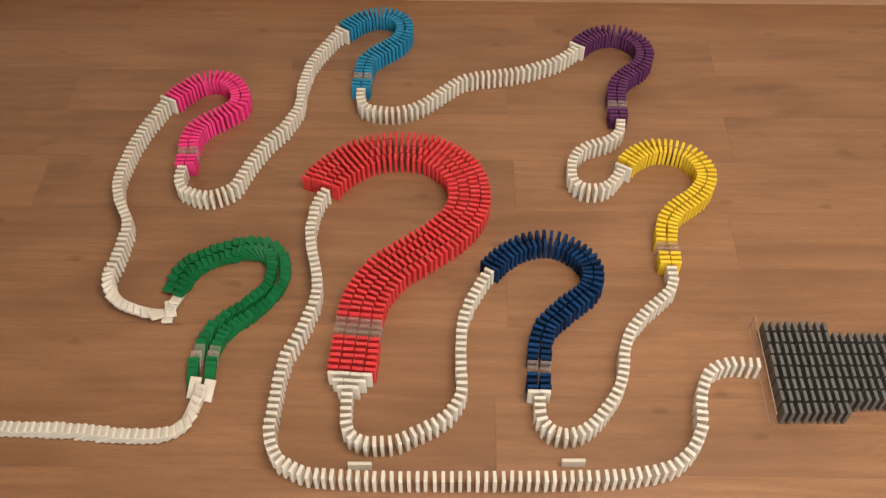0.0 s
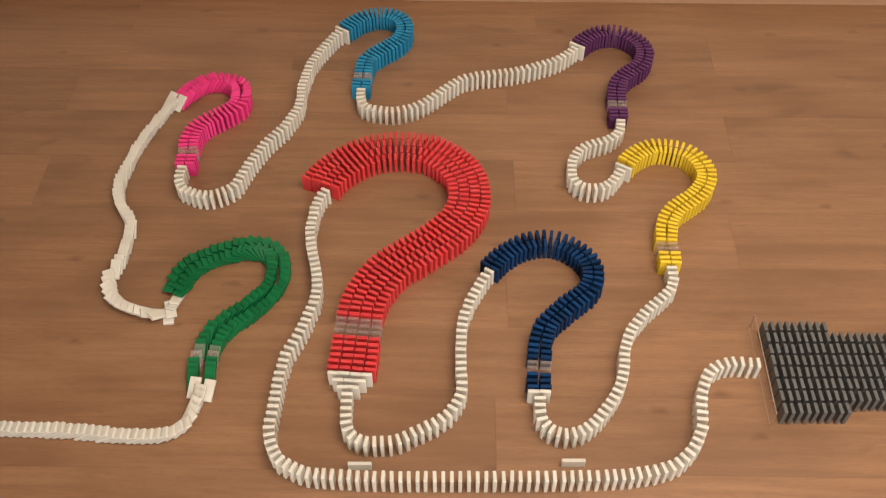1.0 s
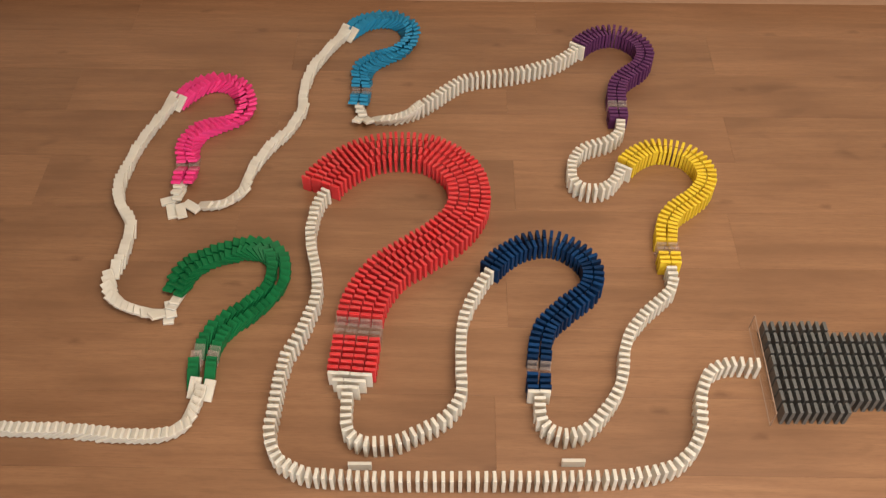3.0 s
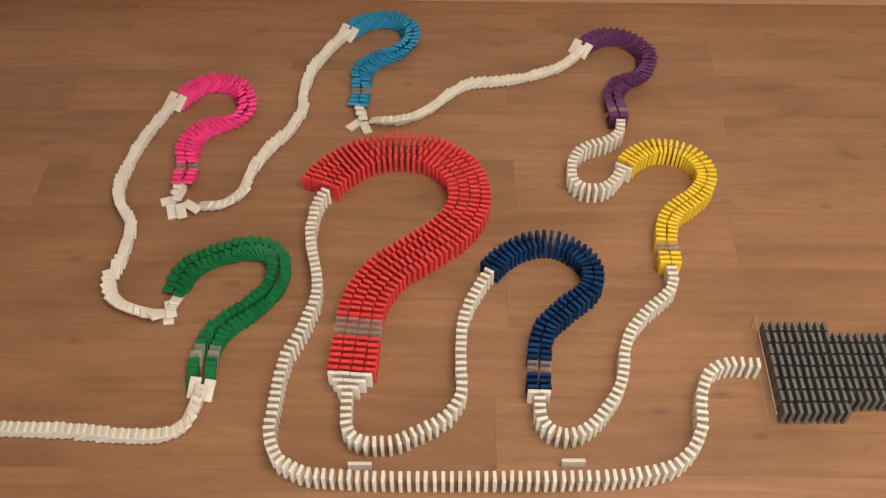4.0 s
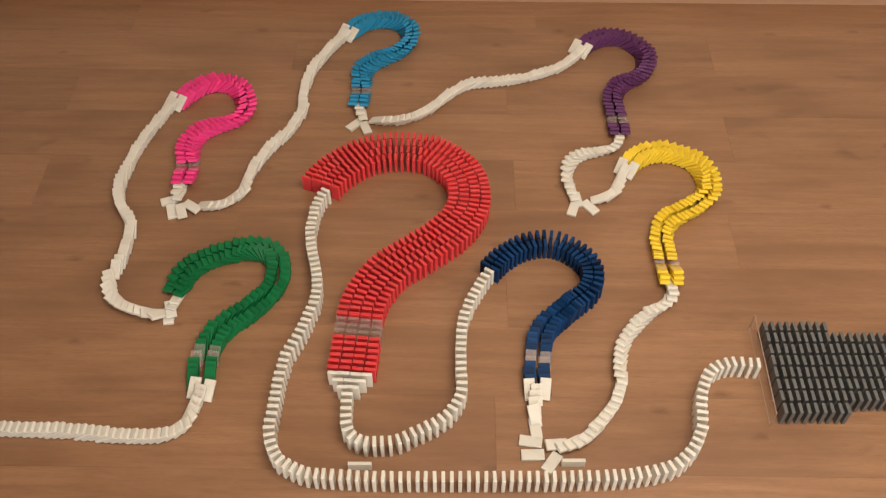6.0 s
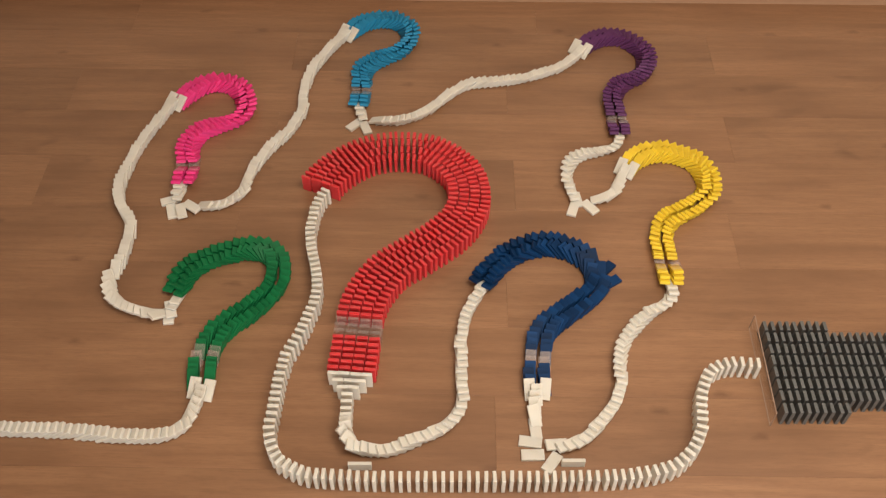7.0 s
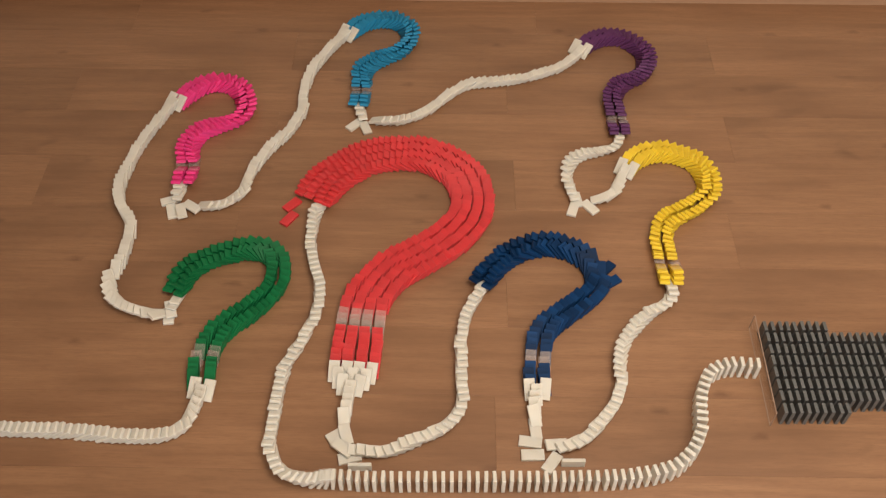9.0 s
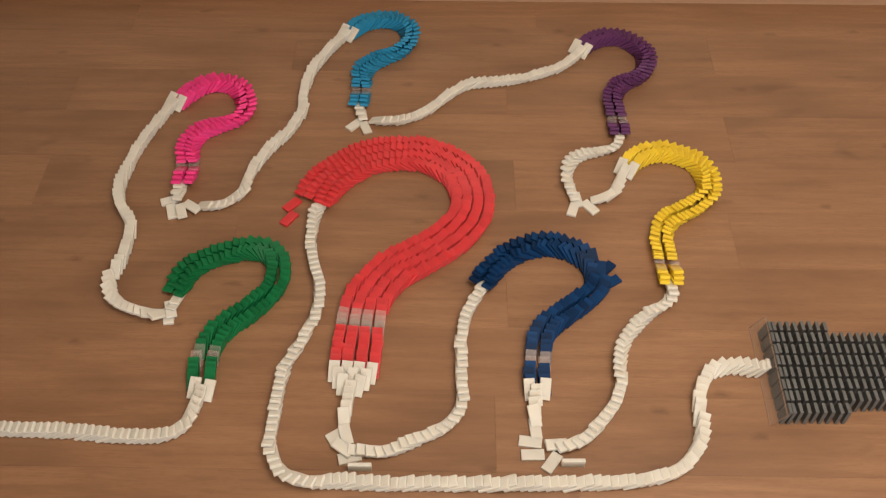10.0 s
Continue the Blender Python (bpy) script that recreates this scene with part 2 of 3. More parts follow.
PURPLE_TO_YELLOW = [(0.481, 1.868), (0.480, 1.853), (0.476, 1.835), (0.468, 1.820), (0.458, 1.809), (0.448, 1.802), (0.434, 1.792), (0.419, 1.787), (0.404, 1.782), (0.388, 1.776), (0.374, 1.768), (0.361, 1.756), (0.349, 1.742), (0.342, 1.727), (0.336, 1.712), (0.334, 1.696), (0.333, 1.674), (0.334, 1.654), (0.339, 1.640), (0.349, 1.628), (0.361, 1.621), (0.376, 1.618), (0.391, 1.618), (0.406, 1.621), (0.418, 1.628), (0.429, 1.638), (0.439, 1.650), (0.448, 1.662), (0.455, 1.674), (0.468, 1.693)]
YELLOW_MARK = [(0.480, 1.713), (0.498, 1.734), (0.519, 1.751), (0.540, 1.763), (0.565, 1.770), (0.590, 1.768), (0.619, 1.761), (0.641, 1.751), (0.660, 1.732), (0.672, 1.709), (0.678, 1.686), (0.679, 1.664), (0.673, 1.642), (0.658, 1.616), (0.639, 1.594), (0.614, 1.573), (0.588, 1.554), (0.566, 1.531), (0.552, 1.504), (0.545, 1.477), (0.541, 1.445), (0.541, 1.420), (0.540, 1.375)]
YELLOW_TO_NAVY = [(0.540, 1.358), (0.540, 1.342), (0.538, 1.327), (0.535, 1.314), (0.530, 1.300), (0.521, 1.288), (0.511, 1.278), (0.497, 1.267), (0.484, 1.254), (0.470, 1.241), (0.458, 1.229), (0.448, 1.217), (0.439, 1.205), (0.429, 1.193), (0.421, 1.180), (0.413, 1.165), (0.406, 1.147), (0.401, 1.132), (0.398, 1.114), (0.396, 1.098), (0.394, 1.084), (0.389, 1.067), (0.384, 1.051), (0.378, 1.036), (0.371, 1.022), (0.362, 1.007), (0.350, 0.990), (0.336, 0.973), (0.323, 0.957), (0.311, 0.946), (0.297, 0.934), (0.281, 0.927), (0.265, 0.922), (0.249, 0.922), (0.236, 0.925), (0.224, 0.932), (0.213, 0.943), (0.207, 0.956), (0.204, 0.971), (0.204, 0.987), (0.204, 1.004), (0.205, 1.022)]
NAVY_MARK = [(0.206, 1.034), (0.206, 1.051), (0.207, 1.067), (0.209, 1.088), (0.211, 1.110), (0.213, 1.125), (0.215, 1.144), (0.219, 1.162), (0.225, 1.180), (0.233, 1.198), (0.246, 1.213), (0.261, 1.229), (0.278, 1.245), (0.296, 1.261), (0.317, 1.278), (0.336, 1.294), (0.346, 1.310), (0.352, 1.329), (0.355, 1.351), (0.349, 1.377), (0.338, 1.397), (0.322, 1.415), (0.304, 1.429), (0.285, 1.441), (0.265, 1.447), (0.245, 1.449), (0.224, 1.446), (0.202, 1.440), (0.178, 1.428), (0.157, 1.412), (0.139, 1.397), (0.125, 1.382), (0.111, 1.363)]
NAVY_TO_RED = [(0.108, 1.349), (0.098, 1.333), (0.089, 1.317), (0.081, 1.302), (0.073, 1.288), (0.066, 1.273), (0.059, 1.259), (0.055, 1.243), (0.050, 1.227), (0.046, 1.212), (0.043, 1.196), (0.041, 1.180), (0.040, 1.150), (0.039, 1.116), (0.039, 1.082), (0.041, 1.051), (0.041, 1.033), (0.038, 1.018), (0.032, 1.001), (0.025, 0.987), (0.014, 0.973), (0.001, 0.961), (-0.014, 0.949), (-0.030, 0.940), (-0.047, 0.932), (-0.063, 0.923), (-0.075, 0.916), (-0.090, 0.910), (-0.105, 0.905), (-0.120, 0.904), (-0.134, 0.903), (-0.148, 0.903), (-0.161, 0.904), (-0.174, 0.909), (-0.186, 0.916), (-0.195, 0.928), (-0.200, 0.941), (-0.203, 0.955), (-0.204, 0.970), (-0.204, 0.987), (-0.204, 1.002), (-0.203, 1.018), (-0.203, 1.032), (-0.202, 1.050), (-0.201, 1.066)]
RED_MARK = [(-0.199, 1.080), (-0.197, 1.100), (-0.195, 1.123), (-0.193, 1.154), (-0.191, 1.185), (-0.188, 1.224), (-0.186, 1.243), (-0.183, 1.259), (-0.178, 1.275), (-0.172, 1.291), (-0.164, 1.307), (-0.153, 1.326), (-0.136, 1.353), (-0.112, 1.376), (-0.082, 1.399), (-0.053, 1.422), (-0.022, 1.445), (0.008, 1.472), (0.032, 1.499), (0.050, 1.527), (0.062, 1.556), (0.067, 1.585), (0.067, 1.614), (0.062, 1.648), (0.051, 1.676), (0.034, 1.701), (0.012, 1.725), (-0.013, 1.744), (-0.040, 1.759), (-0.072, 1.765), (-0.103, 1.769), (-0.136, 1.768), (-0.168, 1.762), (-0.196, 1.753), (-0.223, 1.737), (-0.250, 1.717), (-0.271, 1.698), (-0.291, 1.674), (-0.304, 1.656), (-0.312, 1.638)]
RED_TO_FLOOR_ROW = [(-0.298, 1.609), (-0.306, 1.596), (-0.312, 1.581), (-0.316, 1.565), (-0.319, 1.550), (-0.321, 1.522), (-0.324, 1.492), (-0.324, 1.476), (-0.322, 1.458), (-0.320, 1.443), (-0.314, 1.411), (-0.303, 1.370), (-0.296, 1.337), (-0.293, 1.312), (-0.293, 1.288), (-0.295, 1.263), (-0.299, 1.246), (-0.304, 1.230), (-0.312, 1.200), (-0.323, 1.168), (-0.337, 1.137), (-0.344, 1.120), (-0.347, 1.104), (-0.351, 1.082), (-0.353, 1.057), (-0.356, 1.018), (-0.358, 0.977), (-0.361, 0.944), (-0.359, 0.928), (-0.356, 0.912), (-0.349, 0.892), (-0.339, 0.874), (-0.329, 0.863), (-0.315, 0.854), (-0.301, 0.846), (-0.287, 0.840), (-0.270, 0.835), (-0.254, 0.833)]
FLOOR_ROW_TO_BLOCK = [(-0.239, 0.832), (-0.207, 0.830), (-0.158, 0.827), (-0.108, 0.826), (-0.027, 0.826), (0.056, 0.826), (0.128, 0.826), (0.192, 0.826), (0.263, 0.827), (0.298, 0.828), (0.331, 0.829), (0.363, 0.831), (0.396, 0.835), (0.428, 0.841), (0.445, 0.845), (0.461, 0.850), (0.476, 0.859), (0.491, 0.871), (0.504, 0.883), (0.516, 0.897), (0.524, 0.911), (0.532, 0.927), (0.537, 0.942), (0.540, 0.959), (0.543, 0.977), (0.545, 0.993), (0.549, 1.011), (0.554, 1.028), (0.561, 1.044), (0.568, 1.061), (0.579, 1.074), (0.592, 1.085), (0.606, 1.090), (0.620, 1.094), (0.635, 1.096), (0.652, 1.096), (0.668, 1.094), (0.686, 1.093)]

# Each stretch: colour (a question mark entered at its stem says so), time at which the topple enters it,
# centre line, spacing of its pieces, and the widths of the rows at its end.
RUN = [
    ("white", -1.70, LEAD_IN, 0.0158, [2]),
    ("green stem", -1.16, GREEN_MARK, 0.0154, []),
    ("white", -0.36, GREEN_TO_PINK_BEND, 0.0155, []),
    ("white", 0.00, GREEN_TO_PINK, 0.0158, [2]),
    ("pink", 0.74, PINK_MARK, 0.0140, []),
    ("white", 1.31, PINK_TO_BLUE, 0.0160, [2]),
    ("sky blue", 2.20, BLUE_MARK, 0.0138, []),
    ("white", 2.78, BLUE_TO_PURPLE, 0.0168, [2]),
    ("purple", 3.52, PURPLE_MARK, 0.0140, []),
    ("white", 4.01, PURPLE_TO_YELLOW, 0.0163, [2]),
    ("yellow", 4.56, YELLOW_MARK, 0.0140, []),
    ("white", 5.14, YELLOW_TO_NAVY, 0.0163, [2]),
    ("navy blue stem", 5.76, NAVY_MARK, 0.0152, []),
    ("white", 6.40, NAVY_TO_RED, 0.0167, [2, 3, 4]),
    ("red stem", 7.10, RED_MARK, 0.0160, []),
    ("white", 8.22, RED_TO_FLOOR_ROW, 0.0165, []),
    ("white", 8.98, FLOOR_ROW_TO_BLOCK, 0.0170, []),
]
RUN_END = 9.93
LABELS = {"white": ("white plastic domino in the winding line", "white line of dominoes"),
          "clear": ("clear see-through plastic domino between coloured rows", "clear dominoes")}
for c in PLASTIC:
    LABELS.setdefault(c, ("%s plastic domino of a question mark" % c, "%s question mark of dominoes" % c))
LABELS["dark grey"] = ("dark grey plastic domino standing in a dense block", "dark grey block of dominoes")


def smooth_line(points):
    """A dense smooth line through the points, small kinks ironed out and both ends kept."""
    p = np.array([points[0] + (np.array(points[0]) - points[1])] + list(points) + [np.array(points[-1]) * 2 - points[-2]], float)
    dense = []
    for a, b, c, d in zip(p, p[1:], p[2:], p[3:]):
        for u in np.linspace(0, 1, 16, endpoint=False):
            dense.append(0.5 * (2 * b + (c - a) * u + (2 * a - 5 * b + 4 * c - d) * u * u + (3 * b - a - 3 * c + d) * u ** 3))
    dense.append(p[-2])
    dense = np.array(dense)
    for _ in range(60):
        dense[1:-1] = (dense[:-2] + 2 * dense[1:-1] + dense[2:]) / 4
    return dense


def beside(dense, offset):
    """The line that runs at a distance to the right of a dense line."""
    ahead, behind = np.roll(dense, -6, 0), np.roll(dense, 6, 0)
    ahead[-6:], behind[:6] = dense[-1], dense[0]
    way = ahead - behind
    way /= np.hypot(*way.T)[:, None]
    return dense + offset * np.stack([way[:, 1], -way[:, 0]], 1)


def steps(dense, step):
    """Even steps along a dense line: places and headings."""
    arc = np.concatenate([[0], np.cumsum(np.hypot(*np.diff(dense, axis=0).T))])
    at = np.linspace(0, arc[-1], max(2, round(arc[-1] / step) + 1))

    def along(d):
        d = np.clip(d, 0, arc[-1])
        return np.stack([np.interp(d, arc, dense[:, k]) for k in (0, 1)], 1)

    way = along(at + 0.016) - along(at - 0.016)
    return along(at), way / np.hypot(*way.T)[:, None]


class Piece:
    """One domino of the run: where it stands, when it is struck, what it falls against and how it comes to rest."""


rng = random.Random(7)
drift = [0.0]     # how far the pieces turn as they fall changes slowly along the line
run = []
layers = []       # groups of pieces that the topple enters together, with those that it leaves through


def stand(place, way, colour, t, stretch, several):
    q = Piece()
    q.way = Vector(way)
    side = Vector((q.way.y, -q.way.x))
    q.foot = Vector(place) + q.way * (THICK / 2 + rng.gauss(0, 0.0004)) + side * rng.gauss(0, 0.0005)
    q.turn = math.degrees(math.atan2(q.way.y, q.way.x)) - 90 + rng.gauss(0, 1.4)
    drift[0] = drift[0] * 0.95 + rng.gauss(0, 0.8 if several else 1.5)
    q.spin, q.rest = drift[0] + rng.gauss(0, 0.8), 1 + (0.009 if several else 0.005) * rng.gauss(0, 1)
    q.colour, q.time, q.stretch, q.next, q.push, q.tilt, q.lying = colour, t, stretch, None, Vector((0, 0)), {}, None
    q.spread = 0.0
    run.append(q)
    return q


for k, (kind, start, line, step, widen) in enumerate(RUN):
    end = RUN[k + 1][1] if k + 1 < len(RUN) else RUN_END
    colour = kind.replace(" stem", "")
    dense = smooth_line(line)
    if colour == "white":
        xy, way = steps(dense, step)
        n = len(xy)
        for i in range(n):
            lanes = widen[i - n + len(widen)] if i >= n - len(widen) else 1
            side = np.array([way[i][1], -way[i][0]])
            row = [stand(xy[i] + side * 0.0243 * (l - (lanes - 1) / 2), way[i], "white", start + (end - start) * i / n, k, lanes > 1) for l in range(lanes)]
            # a row of several is wedged apart by the single piece that strikes it
            for l, q in enumerate(row if lanes > 1 else ()):
                q.spread, q.rest = 0.0075 * (l - (lanes - 1) / 2) / (lanes - 1), 1.0
                q.spin += -7.0 * (l - (lanes - 1) / 2) / (lanes - 1)
            layers.append((row, row))
        continue
    # a question mark of two or four lanes; the four are each spaced evenly along their own curve
    lanes, apart, first, clear = (4, 0.0272, 6, 3) if colour == "red" else (2, 0.0274, 3, 2)
    heads, tails = [], []
    for l in range(lanes):
        offset = apart * (l - (lanes - 1) / 2)
        if lanes == 2:
            # pairs set side by side across the line
            xy, way = steps(dense, step)
            xy = xy + offset * np.stack([way[:, 1], -way[:, 0]], 1)
        else:
            xy, way = steps(beside(dense, offset), step)
        n = len(xy)
        lane = []
        for i in range(n):
            from_stem = i if kind.endswith("stem") else n - 1 - i
            c = "clear" if first <= from_stem < first + clear else colour
            lane.append(stand(xy[i], way[i], c, start + (end - start) * i / n, k, True))
            lane[-1].spread = (0.0028 + (0.0025 * math.exp(-i / 5) if kind.endswith("stem") else 0.0)) * (l - (lanes - 1) / 2) / (lanes - 1) * 1.3
        for q, following in zip(lane, lane[1:]):
            q.next = following
        heads.append(lane[0])
        tails.append(lane[-1])
    layers.append((heads, tails))
for (_, leaving), (entered, _) in zip(layers, layers[1:]):
    for q in leaving:
        q.next = min(entered, key=lambda o: (o.foot - q.foot).length)

# pieces in a bend are thrown forward and out of the bend as they fall
before = {id(q.next): q for q in run if q.next}
for q in run:
    a = b = q
    for _ in range(3):
        a, b = before.get(id(a), a), b.next or b
    push = min(0.013, 0.00062 * a.way.angle(b.way) / max(0.03, (b.foot - a.foot).length))
    if q.colour == "navy blue":
        push *= 2.2 if q.foot.x > 0.30 else 0.6
    elif q.time < 0:
        push = 0.0
    elif q.colour != "white":
        push *= 1.6
    outward = Vector((q.way.y, -q.way.x)) * math.copysign(1.0, a.way.x * b.way.y - a.way.y * b.way.x)
    q.push = (q.way + outward * 0.6) * push
for q in run:
    near = [q]
    a = b = q
    for _ in range(4):
        a, b = before.get(id(a), a), b.next or b
        near += [a, b]
    q.slide = sum((o.push for o in near), Vector((0, 0))) / len(near) + Vector((q.way.y, -q.way.x)) * (q.spread + rng.gauss(0, 0.0008)) + q.way * rng.gauss(0, {"white": 0.0005, "red": 0.0010, "navy blue": 0.0016, "green": 0.0018}.get(q.colour, 0.0012))

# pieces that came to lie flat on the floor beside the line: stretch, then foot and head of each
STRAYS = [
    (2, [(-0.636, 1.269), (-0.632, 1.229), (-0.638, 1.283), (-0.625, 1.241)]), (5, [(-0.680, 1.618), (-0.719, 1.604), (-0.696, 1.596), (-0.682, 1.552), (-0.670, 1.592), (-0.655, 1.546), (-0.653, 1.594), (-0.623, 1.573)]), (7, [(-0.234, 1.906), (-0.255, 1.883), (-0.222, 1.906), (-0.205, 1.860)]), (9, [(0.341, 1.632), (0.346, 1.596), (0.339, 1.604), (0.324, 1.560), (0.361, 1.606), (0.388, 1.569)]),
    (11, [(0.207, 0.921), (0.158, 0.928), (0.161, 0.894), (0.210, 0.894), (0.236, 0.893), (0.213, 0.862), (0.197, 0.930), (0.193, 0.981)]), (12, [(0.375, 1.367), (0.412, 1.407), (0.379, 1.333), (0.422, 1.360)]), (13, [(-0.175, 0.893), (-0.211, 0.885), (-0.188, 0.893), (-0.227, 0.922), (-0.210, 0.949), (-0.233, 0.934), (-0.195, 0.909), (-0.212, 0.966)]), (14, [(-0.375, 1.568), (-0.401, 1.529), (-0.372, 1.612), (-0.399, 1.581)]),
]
for stretch, ends in STRAYS:
    for foot, head in zip(ends[::2], ends[1::2]):
        mid = (Vector(foot) + Vector(head)) / 2
        q = min((q for q in run if q.stretch == stretch and q.colour != "clear" and not q.lying), key=lambda q: (q.foot + q.way * 0.02 - mid).length)
        along = (Vector(head) - Vector(foot)).normalized()
        under = sum(1 for o in run if o.lying and (o.lying[0] + o.lying[1] * TALL / 2 - mid).length < 0.030)
        q.lying = (mid - along * TALL / 2, along, under * THICK)


def lean(ahead, gap):
    """The tilt of a piece whose top edge rests on the back of a piece tilted by ahead."""
    return min(radians(88), ahead + math.asin(max(-1, min(1, (gap * math.cos(ahead) - THICK) / TALL))))


LAST_LEAN = radians(52)
order = sorted(run, key=lambda q: -q.time)
for q in order:
    q.gap = min(0.030, max(0.0095, (q.next.foot - q.foot).dot(q.way))) if q.next else 0.0
    q.final = radians(84) if q.lying else lean(q.next.final, q.gap) if q.next else LAST_LEAN

# tilt of each piece, frame by frame, while the topple passes
for f in range(0, 301):
    now = f / FPS
    for q in order:
        if q.time > now:
            continue
        if q.time < now - 1.2:
            break
        if q.next is None:
            q.now = LAST_LEAN * min(1.0, (now - q.time) / 0.12) ** 2
        elif q.next.time > now:
            q.now = lean(0.0, q.gap) * (now - q.time) / (q.next.time - q.time)
        else:
            q.now = lean(q.next.now, q.gap)
        settle = min(1.0, max(0.0, (now - q.time - 0.12) / 0.25))
        q.tilt[f] = q.now + (q.final - q.now) * settle * settle * (3 - 2 * settle)


def piece_pose(q, a):
    """Pose of a piece tilted by a, with the spin and slide that it picks up while it falls."""
    done = min(1.0, a / max(0.3, q.final))
    if q.lying:
        goal, along, height = q.lying
        swing = (math.degrees(math.atan2(along.y, along.x)) - 90 - q.turn + 180) % 360 - 180
        fall = done ** 2
        at = q.foot.lerp(goal, fall)
        return Matrix.Translation((at.x, at.y, height * fall + 0.006 * math.sin(math.pi * done))) @ pose(0, 0, 0, 0, 0, q.turn + swing * fall) @ pose(0, 0, 0, -90 * done)
    at = q.foot + q.slide * done
    return Matrix.Translation((at.x, at.y, 0)) @ pose(0, 0, 0, 0, 0, q.turn + q.spin * done) @ pose(0, 0, 0, -math.degrees(a * (1 - done + q.rest * done)))


for q in run:
    q.ob = tagged(new(q.colour.replace(" ", "_") + "_domino", DOMINO[q.colour]), LABELS[q.colour][0], "domino", LABELS[q.colour][1])
    q.ob.matrix_world = piece_pose(q, q.final if q.time < -0.6 else 0.0)

# ---- the dark grey block and the clear sheet before it ----
GREY_X, GREY_Y, GREY_STEP, GREY_LANE = 0.7225, 1.190, 0.0166, 0.0299
grey_columns = []
for col in range(21):
    column = []
    for lane in range(8):
        if col > 8 and lane in (0, 7):
            continue
        x = GREY_X + col * GREY_STEP + lane * -0.0008 + rng.gauss(0, 0.0005)
        y = GREY_Y - lane * GREY_LANE + rng.gauss(0, 0.0006)
        ob = tagged(new("dark_grey_domino", DOMINO["dark grey"]), LABELS["dark grey"][0], "domino", LABELS["dark grey"][1])
        turn = -90 + rng.gauss(0, 1.0)
        ob.matrix_world = pose(x + THICK / 2, y, 0, 0, 0, turn)
        column.append((ob, x + THICK / 2, y, turn))
    grey_columns.append(column)

bm = bmesh.new()
box(bm, -0.126, 0.126, -0.002, 0, 0, 0.05)
bmesh.ops.bevel(bm, geom=bm.edges[:], offset=0.0005, segments=1, affect="EDGES")
sheet = tagged(part("acrylic_sheet", bm, ACRYLIC), "thin clear acrylic sheet standing on its long edge", "plastic sheet")
# strips added along the rim, painted to stand for its glowing edges
for x0, x1, z0, z1 in ((-0.126, 0.126, 0.0501, 0.0508), (-0.126, 0.126, 0.0001, 0.0006), (-0.1267, -0.1261, 0.0, 0.0508), (0.1261, 0.1267, 0.0, 0.0508)):
    bm = bmesh.new()
    box(bm, x0, x1, -0.0022, 0.0002, z0, z1)
    part("edge_glow_strip", bm, EDGE_GLOW, sheet, "matt edge strip coloured for light piped through the sheet")
SHEET = (0.7000, 1.091)
sheet.matrix_world = pose(*SHEET, 0, 0, 0, -92)

# two spare white dominoes lying on their long edges
spare = []
for x, y in ([(-0.170, 0.870), (0.267, 0.877)]):
    ob = tagged(new("white_domino", DOMINO["white"]), "spare white plastic domino lying on its long edge", "domino")
    ob.matrix_world = pose(x - TALL / 2, y, WIDE / 2, 0, 90, 0)
    spare.append(ob)


# ---- the floor planks ----
PLANK, LENGTH = 0.181, 1.24
JOINTS = [0.25, -0.478, 0.150, -0.488, 0.16, -0.542, 0.13, -0.22, 0.096]
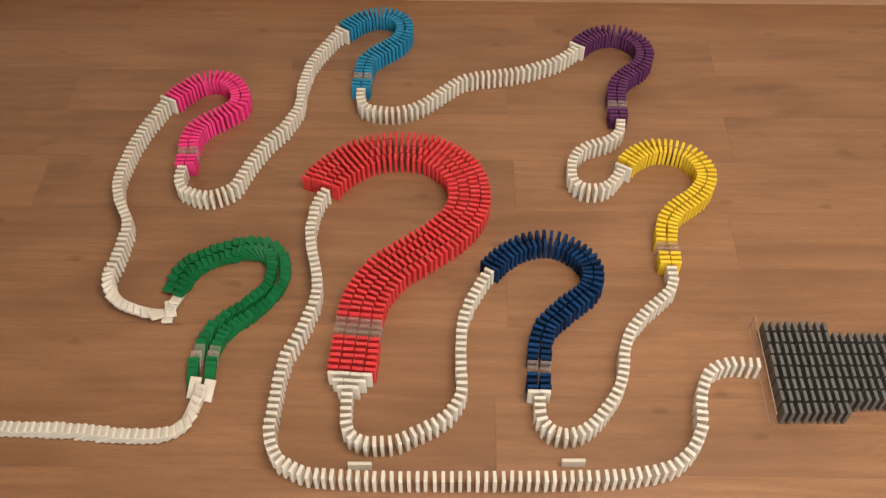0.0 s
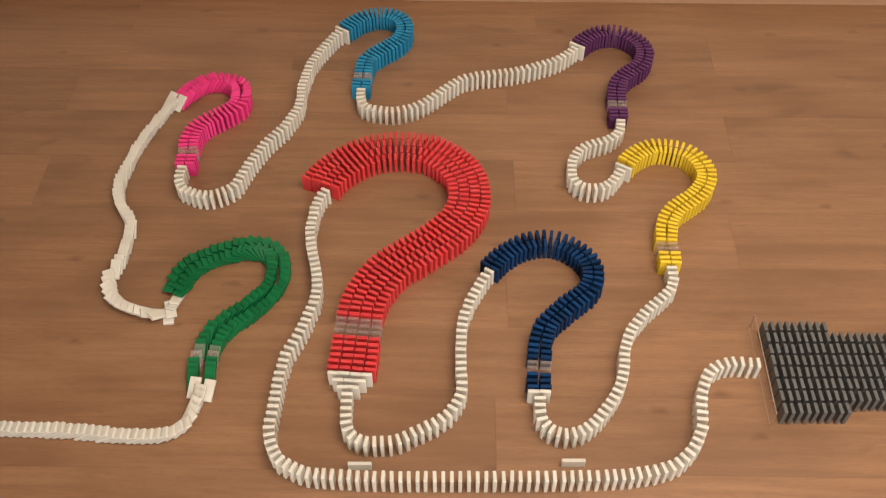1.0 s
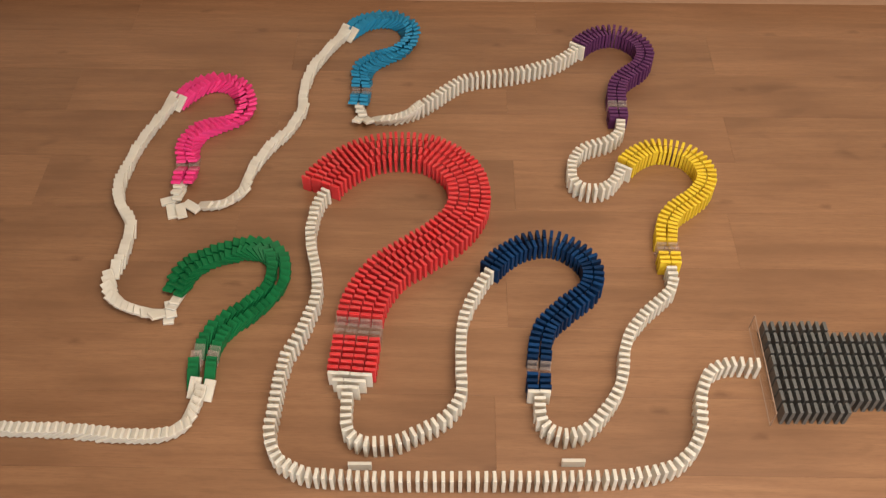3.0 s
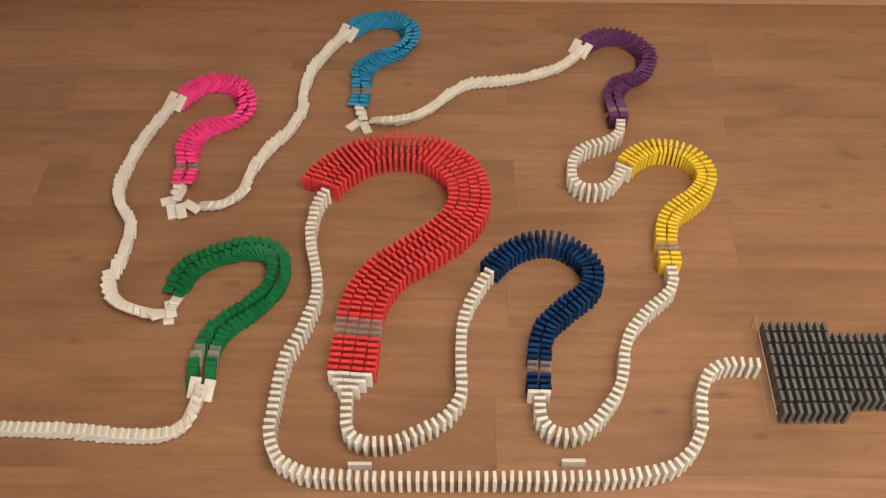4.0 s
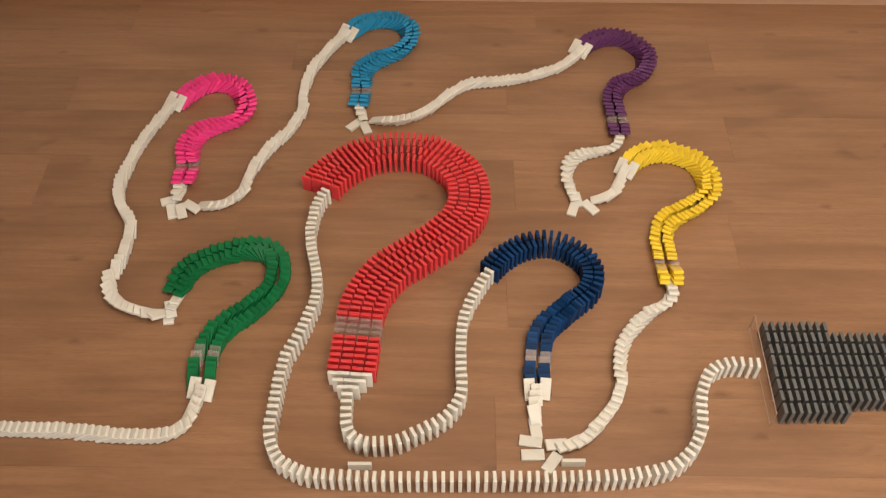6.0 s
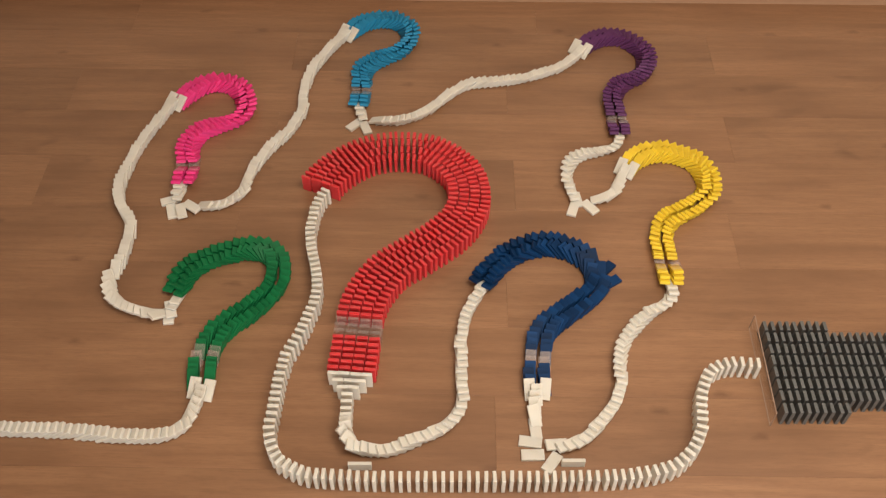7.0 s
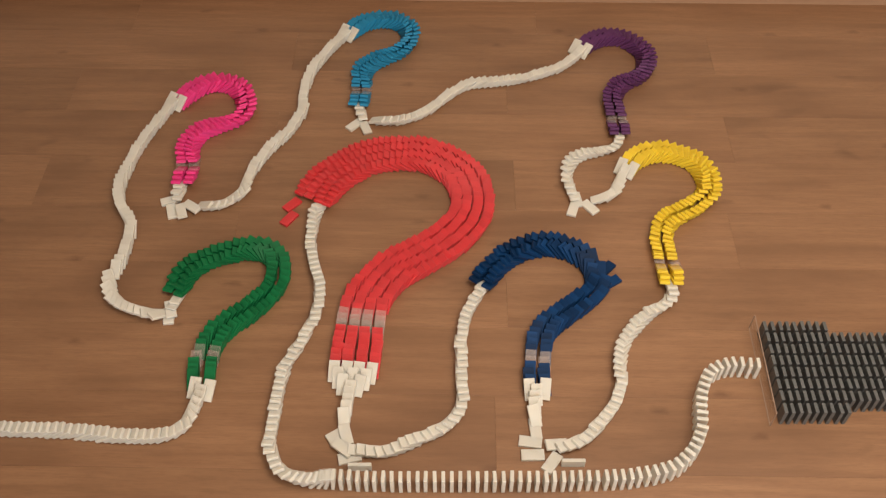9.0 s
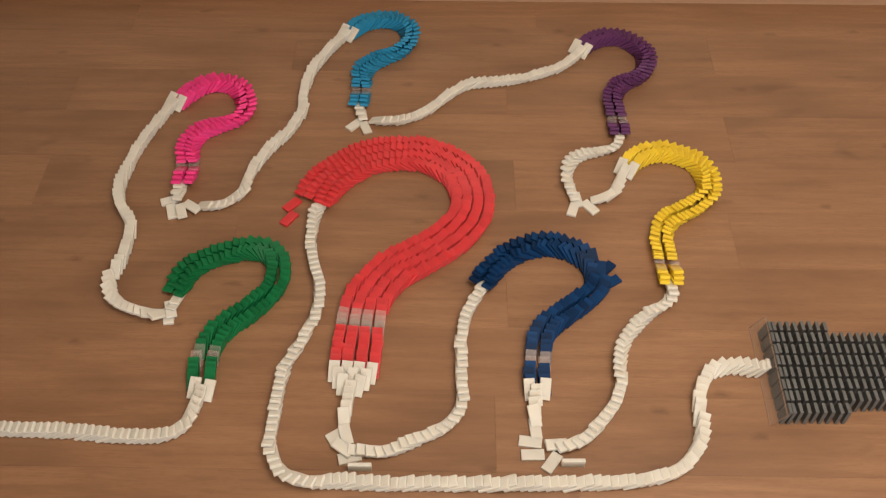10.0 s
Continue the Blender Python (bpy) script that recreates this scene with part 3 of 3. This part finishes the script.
# boards that are plainly lighter or darker than the rest: row and place in the row
TONES = {(1, -1): 1.06, (1, 0): 0.92, (1, 1): 1.03, (2, -2): 0.90, (2, -1): 1.03, (2, 0): 0.98, (3, -1): 0.97, (3, 0): 1.06, (3, 1): 0.94,
         (4, -2): 1.06, (4, -1): 0.95, (5, -1): 0.95, (5, 0): 1.04, (8, -1): 1.03, (8, 0): 0.98}
plank_data = {}
prng = random.Random(3)
for k in range(0, 34):
    top = 2.488 - PLANK * k if k else Y1
    bottom = 2.488 - PLANK * (k + 1)
    shift = JOINTS[k] if k < len(JOINTS) else prng.random() * LENGTH
    for j in range(-5, 5):
        a, b = max(X0, shift + j * LENGTH), min(X1, shift + (j + 1) * LENGTH)
        c, d = max(Y0, bottom), min(Y1 - 0.001, top)
        if b - a < 0.02 or d - c < 0.01:
            continue
        key = (round(b - a, 3), round(d - c, 3))
        if key not in plank_data:
            bm = bmesh.new()
            hx, hy = key[0] / 2 - 0.0001, key[1] / 2 - 0.0001
            box(bm, -hx, hx, -hy, hy, -0.0098, 0)
            bmesh.ops.bevel(bm, geom=[e for e in bm.edges if all(v.co.z > -0.001 for v in e.verts)], offset=0.00018, segments=1, affect="EDGES")
            plank_data[key] = mesh_of("plank", bm, OAK)
        plank = new("plank", plank_data[key])
        plank.parent = floor
        plank.location = ((a + b) / 2, (c + d) / 2, 0)
        tone = TONES.get((k, j), prng.uniform(0.97, 1.03))
        plank.color = (tone, tone, tone, 1)


def motions():
    for q in run:
        if q.time < -0.6:
            continue
        keys = [(0.0, piece_pose(q, q.tilt.get(0, 0.0 if q.time > 0 else q.final)))]
        frames = sorted(q.tilt)
        if frames and frames[0] > 1:
            keys.append(((frames[0] - 1) / FPS, piece_pose(q, 0.0)))
        last = None
        for f in frames:
            if f and (last is None or abs(q.tilt[f] - last) > 0.004):
                keys.append((f / FPS, piece_pose(q, q.tilt[f])))
                last = q.tilt[f]
        if keys[-1][0] < 9.99:
            keys.append((10.0, keys[-1][1]))
        walk(q.ob, keys)
    # one spare domino is nudged when the line beside it falls
    lying = spare[0].matrix_world.copy()
    walk(spare[0], [(0.0, lying), (7.0, lying), (7.15, pose(0.0, -0.002, 0) @ lying), (10.0, pose(0.0, -0.002, 0) @ lying)])
    # the clear sheet is knocked over against the block, whose front columns begin to lean
    still = pose(*SHEET, 0, 0, 0, -92)
    walk(sheet, [(0.0, still), (RUN_END - 0.05, still), (10.0, still @ pose(0, 0, 0, -29))])
    for col, angle in ((0, 12), (1, 3)):
        for ob, x, y, turn in grey_columns[col]:
            up = pose(x, y, 0, 0, 0, turn)
            walk(ob, [(0.0, up), (RUN_END - 0.03 + col * 0.02, up), (10.0, up @ pose(0, 0, 0, -angle))])


motions()
